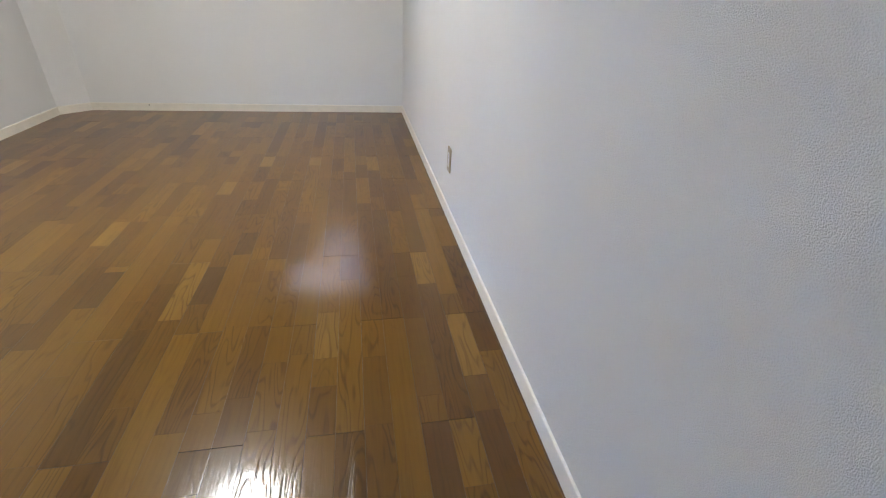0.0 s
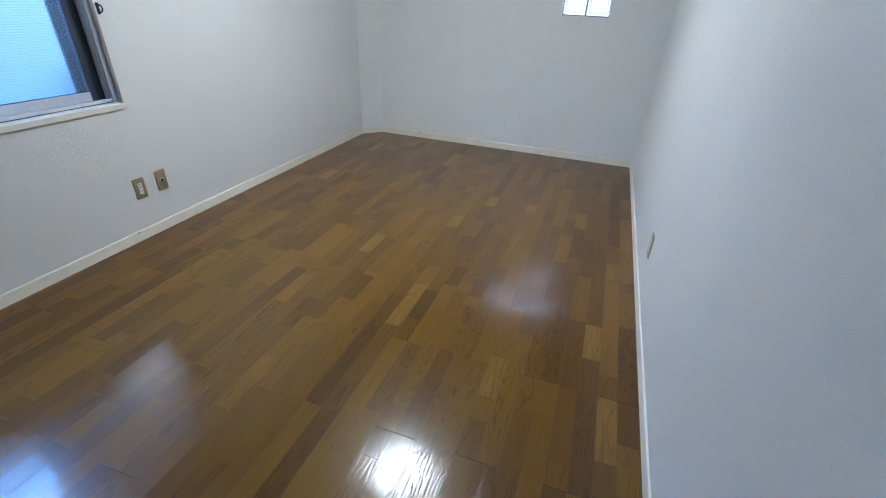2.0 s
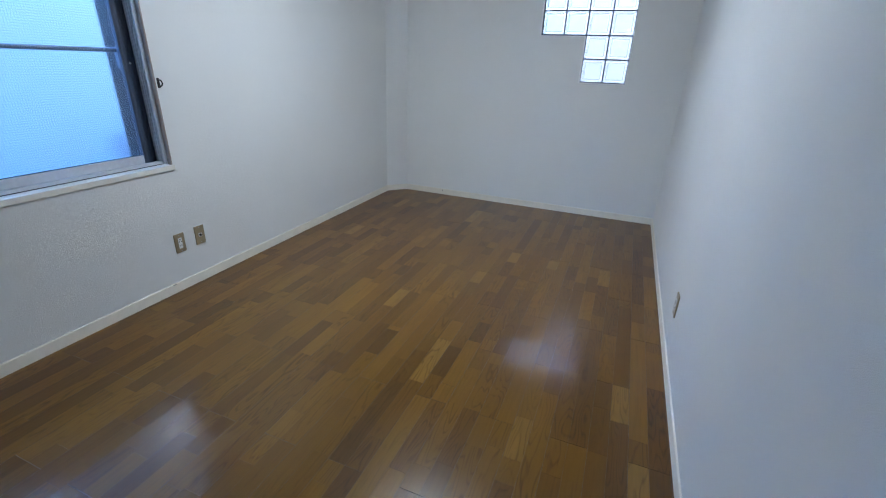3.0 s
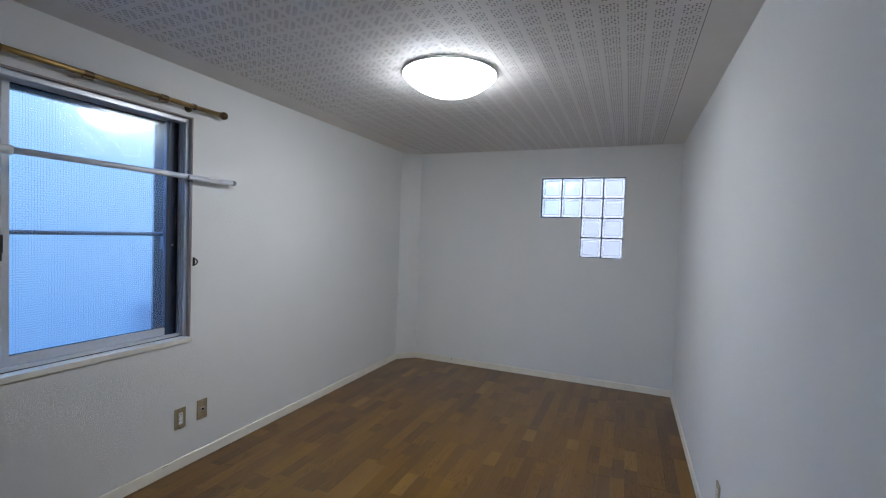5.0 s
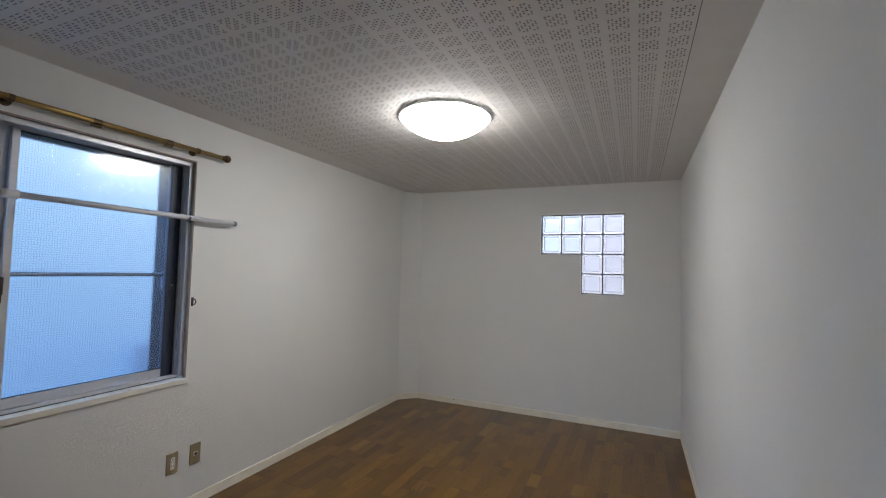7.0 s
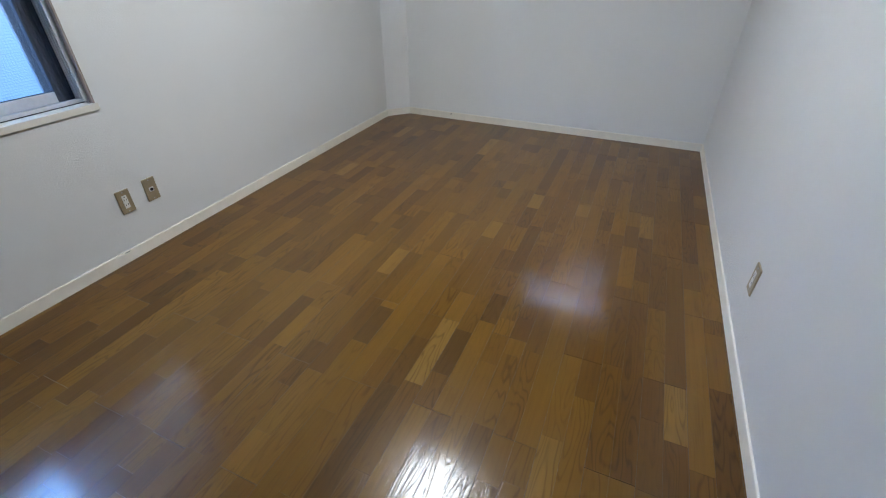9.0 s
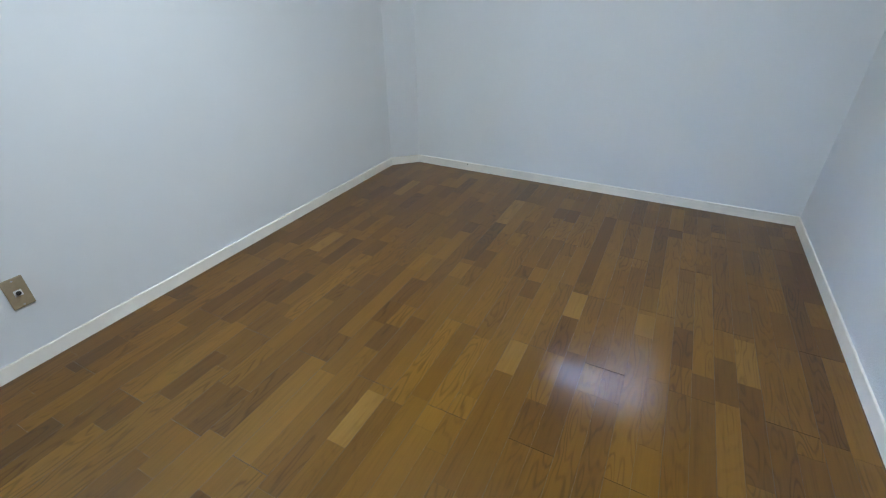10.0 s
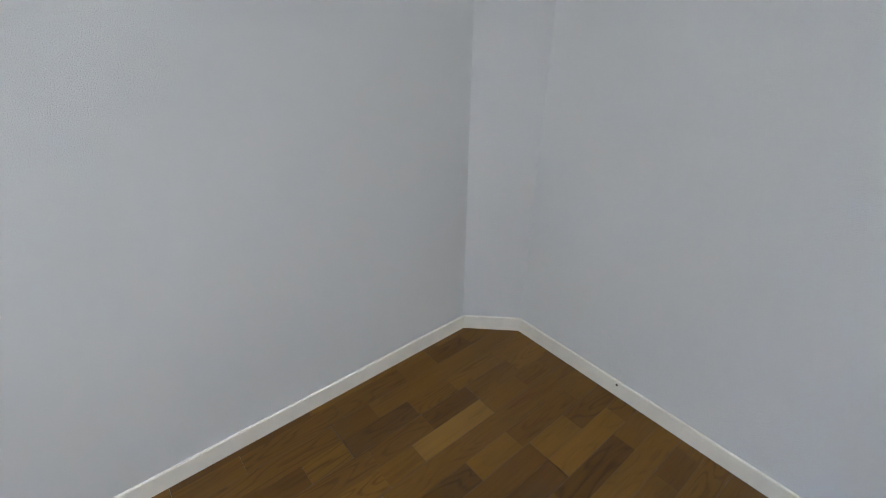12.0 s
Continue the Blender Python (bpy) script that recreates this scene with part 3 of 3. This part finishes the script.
for y in (-2.94, -3.30):
    bm = lathe(bmesh.new(), [(0.0138, -0.019), (0.0160, -0.019), (0.0160, 0.019), (0.0138, 0.019), (0.0138, -0.019)], 20, Matrix.Translation((RX, y, RZ)) @ pose(0, 0, 0, 90, 0, 0))
    box(bm, RX - 0.007, RX + 0.007, y - 0.026, y + 0.020, RZ - 0.022, RZ - 0.0145, bevel=0.002)
    part("runner", bm, M_BRASS_DARK, cr, "dark brass clip runner")

# ---- drying pole ----
PX, PZ = 0.050, 1.716
dp = thing("drying_pole", (xw, 0, 0), "white telescopic drying pole held across the window on hooks", "drying pole")
part("tube", rod(bmesh.new(), (PX, -3.60, PZ + 0.004), (PX, -2.475, PZ - 0.002), 0.0145, 20), M_POLE, dp, smooth=True)
part("tube", rod(bmesh.new(), (PX, -4.62, PZ + 0.008), (PX, -3.585, PZ + 0.004), 0.0170, 20), M_POLE, dp, "wider outer tube of the telescopic pole", smooth=True)
part("collar", rod(bmesh.new(), (PX, -3.635, PZ + 0.004), (PX, -3.575, PZ + 0.004), 0.0195, 20), M_WHITE, dp, smooth=True)
for y, dy, z, r in ((-2.475, 1, PZ - 0.002, 0.0152), (-4.62, -1, PZ + 0.008, 0.0178)):
    m = Matrix.Translation((PX, y, z)) @ pose(0, 0, 0, -90 * dy, 0, 0)
    part("end_cap", lathe(bmesh.new(), [(r, -0.018), (r + 0.001, -0.018), (r + 0.001, 0.004), (r * 0.7, 0.009), (0, 0.010)], 20, m), M_GREY, dp, "grey plastic end cap", smooth=True)


def pole_hook(y, s, z):
    """s: the way from the jamb into the opening."""
    h = thing("pole_bracket", (xw, y, z), "grey metal pole bracket screwed to the window jamb", "bracket", group="pole brackets")
    part("plate", box(bmesh.new(), -0.030, 0.004, min(0, s * 0.004), max(0, s * 0.004), -0.030, 0.034, bevel=0.001), M_GREY, h)
    part("arm", tube(bmesh.new(), [(-0.012, s * 0.004, -0.014), (0.006, s * 0.040, -0.022), (PX - 0.012, s * 0.062, -0.024), (PX, s * 0.064, -0.025), (PX + 0.016, s * 0.064, -0.018), (PX + 0.021, s * 0.064, -0.002)], 0.0055), M_GREY, h, smooth=True)
    bm = lathe(bmesh.new(), [(0, 0.0), (0.011, 0.0), (0.011, 0.008), (0.006, 0.013), (0, 0.013)], 16, Matrix.Translation((-0.010, s * 0.004, -0.018)) @ pose(0, 0, 0, -90 * s, 0, 0))
    part("knob", bm, M_BLACK, h, smooth=True)


pole_hook(WY1 - 0.001, -1, PZ + 0.007)
pole_hook(WY0 + 0.001, 1, PZ + 0.015)

# ---- tieback hook beside the window ----
th = thing("tieback_hook", (xw, WY1 + 0.024, 1.222), "small dark bronze curtain tieback hook on the wall", "hook")
part("plate", box(bmesh.new(), 0.0, 0.005, -0.007, 0.007, -0.026, 0.026, bevel=0.002), M_BLACK, th)
part("loop", tube(bmesh.new(), [(0.004, 0, 0.018), (0.020, 0.004, 0.014), (0.026, 0.006, 0.0), (0.020, 0.004, -0.014), (0.004, 0, -0.018)], 0.0035), M_BLACK, th, smooth=True)


# ---- wall plates ----
def wall_plate(at, rz, kind_of, label):
    """A metal plate 70 x 120 mm; local x is the wall's outward side, y along the wall."""
    e = thing("wall_outlet", at, label, "outlet", group="wall plates", rz=rz)
    part("plate", box(bmesh.new(), 0.0, 0.007, -0.034, 0.034, -0.060, 0.060, bevel=0.003), M_PLATE, e)
    if kind_of == "power":
        part("insert", box(bmesh.new(), 0.0072, 0.0092, -0.0125, 0.0125, -0.034, 0.034, bevel=0.001), M_WHITE, e, "white two-gang socket insert")
        for z in (-0.019, 0.006):
            bm = bmesh.new()
            for y in (-0.006, 0.006):
                box(bm, 0.0090, 0.0096, y - 0.0012, y + 0.0012, z, z + 0.009)
            part("slot", bm, M_BLACK, e)
        part("slot", boxed(0.0090, 0.0096, -0.004, 0.004, 0.021, 0.027), M_GREY, e)
    else:
        part("insert", box(bmesh.new(), 0.0072, 0.0092, -0.0125, 0.0125, -0.012, 0.012, bevel=0.001), M_WHITE, e, "white aerial socket insert")
        part("jack", lathe(bmesh.new(), [(0, 0.0), (0.008, 0.0), (0.008, 0.004), (0.004, 0.004), (0.003, 0.001), (0, 0.001)], 18, Matrix.Translation((0.0090, 0, 0)) @ pose(0, 0, 0, 0, 90, 0)), M_BLACK, e)
    for z in (-0.050, 0.050):
        part("screw", lathe(bmesh.new(), [(0, 0.001), (0.003, 0.0008), (0.0035, 0.0), (0.0035, -0.001)], 12, Matrix.Translation((0.0072, 0, z)) @ pose(0, 0, 0, 0, 90, 0)), M_STEEL, e)
    return e


wall_plate((xw, -2.786, 0.302), 0, "power", "champagne metal outlet plate with white double socket")
wall_plate((xw, -2.642, 0.308), 0, "aerial", "champagne metal plate with single aerial jack")
wall_plate((SKIN, -2.262, 0.300), 180, "power", "champagne metal outlet plate on the long wall")

# small screw head left in the baseboard
sc = thing("screw_head", (-2.187, 0, 0.047), "small rusty screw head in the cream baseboard", "screw")
part("head", lathe(bmesh.new(), [(0, 0.0022), (0.003, 0.0018), (0.005, 0.0), (0.005, -0.003)], 12, pose(0, 0, 0, 90, 0, 0)), M_BRASS_DARK, sc)

# scuffed chip in the window wall's baseboard
ch = thing("paint_chip", (XL, -2.878, 0.056), "small grey paint chip on the cream baseboard", "paint chip")
bm = bmesh.new()
outline = [(-0.019, -0.0015), (-0.006, -0.003), (0.010, -0.002), (0.019, 0.0005), (0.008, 0.0025), (-0.009, 0.002)]
lo = [bm.verts.new((-0.001, y, z)) for y, z in outline]
hi = [bm.verts.new((0.0006, y * 0.93, z * 0.85)) for y, z in outline]
bm.faces.new(hi)
for k in range(len(outline)):
    j = (k + 1) % len(outline)
    bm.faces.new((lo[k], lo[j], hi[j], hi[k]))
bmesh.ops.recalc_face_normals(bm, faces=bm.faces)
part("flake", bm, M_GREY, ch)

# ---- structure: strip floor ----
floor = tagged(link("floor", boxed(XL - 0.1, 0.1, YB - 0.1, 0.1, -0.06, -0.0125), M_SUB), "varnished brown oak strip floor", "floor", kind="structure")
# strips that stand out: index of the strip from x = STRIP0 westwards, start and end in y, 0 dark or 1 pale
MARKED = [
    (24, -3.06, -2.81, 0), (13, -1.24, -0.76, 0), (5, -2.92, -2.67, 0), (22, -2.00, -1.72, 0), (10, -2.90, -2.67, 0),
    (4, -2.58, -2.38, 0), (27, -2.66, -2.46, 0), (26, -0.83, -0.58, 0), (22, -0.83, -0.58, 0), (13, -0.39, -0.05, 0),
    (14, -2.04, -1.88, 0), (7, -3.50, -3.04, 0), (7, -1.92, -1.75, 1), (5, -1.48, -1.30, 1), (6, -3.00, -2.65, 1),
    (12, -2.45, -2.22, 1), (-4, -1.58, -1.31, 1), (13, -0.76, -0.40, 1), (24, -0.67, -0.39, 1), (24, -1.54, -1.31, 1),
    (1, -1.47, -1.31, 1), (-6, -2.88, -2.63, 1), (-7, -3.38, -3.08, 1), (-1, -3.25, -3.02, 1),
]
random.seed(11)


def strip_mesh(length, outer):
    """One floor strip, top at z = 0; only the side that is the board's edge (outer, -1 or 1) is well eased."""
    w, l, c, t = STRIP / 2 - 0.0001, length / 2, 0.0006, 0.012
    verts = [(sx * w, sy * l, -t) for sx, sy in ((-1, -1), (1, -1), (1, 1), (-1, 1))]
    verts += [(sx * w, sy * l, -0.0003) for sx, sy in ((-1, -1), (1, -1), (1, 1), (-1, 1))]
    verts += [(sx * (w - (c if sx == outer else 0.0002)), sy * (l - 0.00012), 0) for sx, sy in ((-1, -1), (1, -1), (1, 1), (-1, 1))]
    faces = [(8, 9, 10, 11)]
    for k in range(4):
        j = (k + 1) % 4
        faces += [(k, j, 4 + j, 4 + k), (4 + k, 4 + j, 8 + j, 8 + k)]
    return verts, faces


def strip_layout():
    """(column, y0, y1, tone) for every strip; boards are two strips wide and 0.9 m long, staggered by half; tone None is the ordinary mix."""
    out = []
    for col in range(-9, 30):
        marks = [(a, b, t) for c, a, b, t in MARKED if c == col]
        base = -3.53 if (col // 2) % 2 else -3.98
        joints = [YB] + [y for y in (base + 0.9 * n for n in range(-3, 6)) if YB + 0.05 < y < 0.0] + [0.0]
        for a, b in zip(joints, joints[1:]):
            cuts = [a + (b - a) * (k + random.uniform(0.3, 0.7)) / 3 for k in range(3) if random.random() < 0.62]
            cuts = [y for y in cuts if all(not m0 - 0.08 < y < m1 + 0.08 for m0, m1, _ in marks)]
            cuts += [y for m0, m1, _ in marks for y in (m0, m1) if a + 0.03 < y < b - 0.03]
            ends = [a + 0.0005, *sorted(cuts), b - 0.0005]
            for y0, y1 in zip(ends, ends[1:]):
                mid = (y0 + y1) / 2
                tone = next((t for m0, m1, t in marks if m0 < mid < m1), None)
                out.append((col, round(y0, 4), round(y1, 4), tone))
    return out


shared = {}
rest_v, rest_f = [], []
made = 0
for col, y0, y1, tone in strip_layout():
    x = STRIP0 - (col + 0.5) * STRIP
    length = round(y1 - y0 - 0.0002, 4)
    mid = (y0 + y1) / 2
    outer = -1 if col % 2 else 1
    near = tone is not None or (-2.75 < mid and made < 320)
    if not near:
        v, f = strip_mesh(length, outer)
        k = len(rest_v)
        rest_v += [(a + x, b + mid, c) for a, b, c in v]
        rest_f += [tuple(i + k for i in q) for q in f]
        continue
    made += 1
    key = (length, tone, outer)
    if key not in shared:
        v, f = strip_mesh(length, outer)
        me = bpy.data.meshes.new("strip")
        me.from_pydata(v, [], f)
        me.materials.append(M_OAK if tone is None else (M_OAK_PALE if tone else M_OAK_DARK))
        me.materials.append(M_GROOVE)
        me.polygons.foreach_set("material_index", [0] + [1] * 8)
        shared[key] = me
    o = new("strip", shared[key])
    o.parent = floor
    o.location = (x, mid, 0)
me = bpy.data.meshes.new("strips")
me.from_pydata(rest_v, [], rest_f)
me.materials.append(M_OAK_REST)
me.materials.append(M_GROOVE)
me.polygons.foreach_set("material_index", ([0] + [1] * 8) * (len(rest_f) // 9))
o = new("strips", me)
o.parent = floor
tagged(o, kind="stuff")
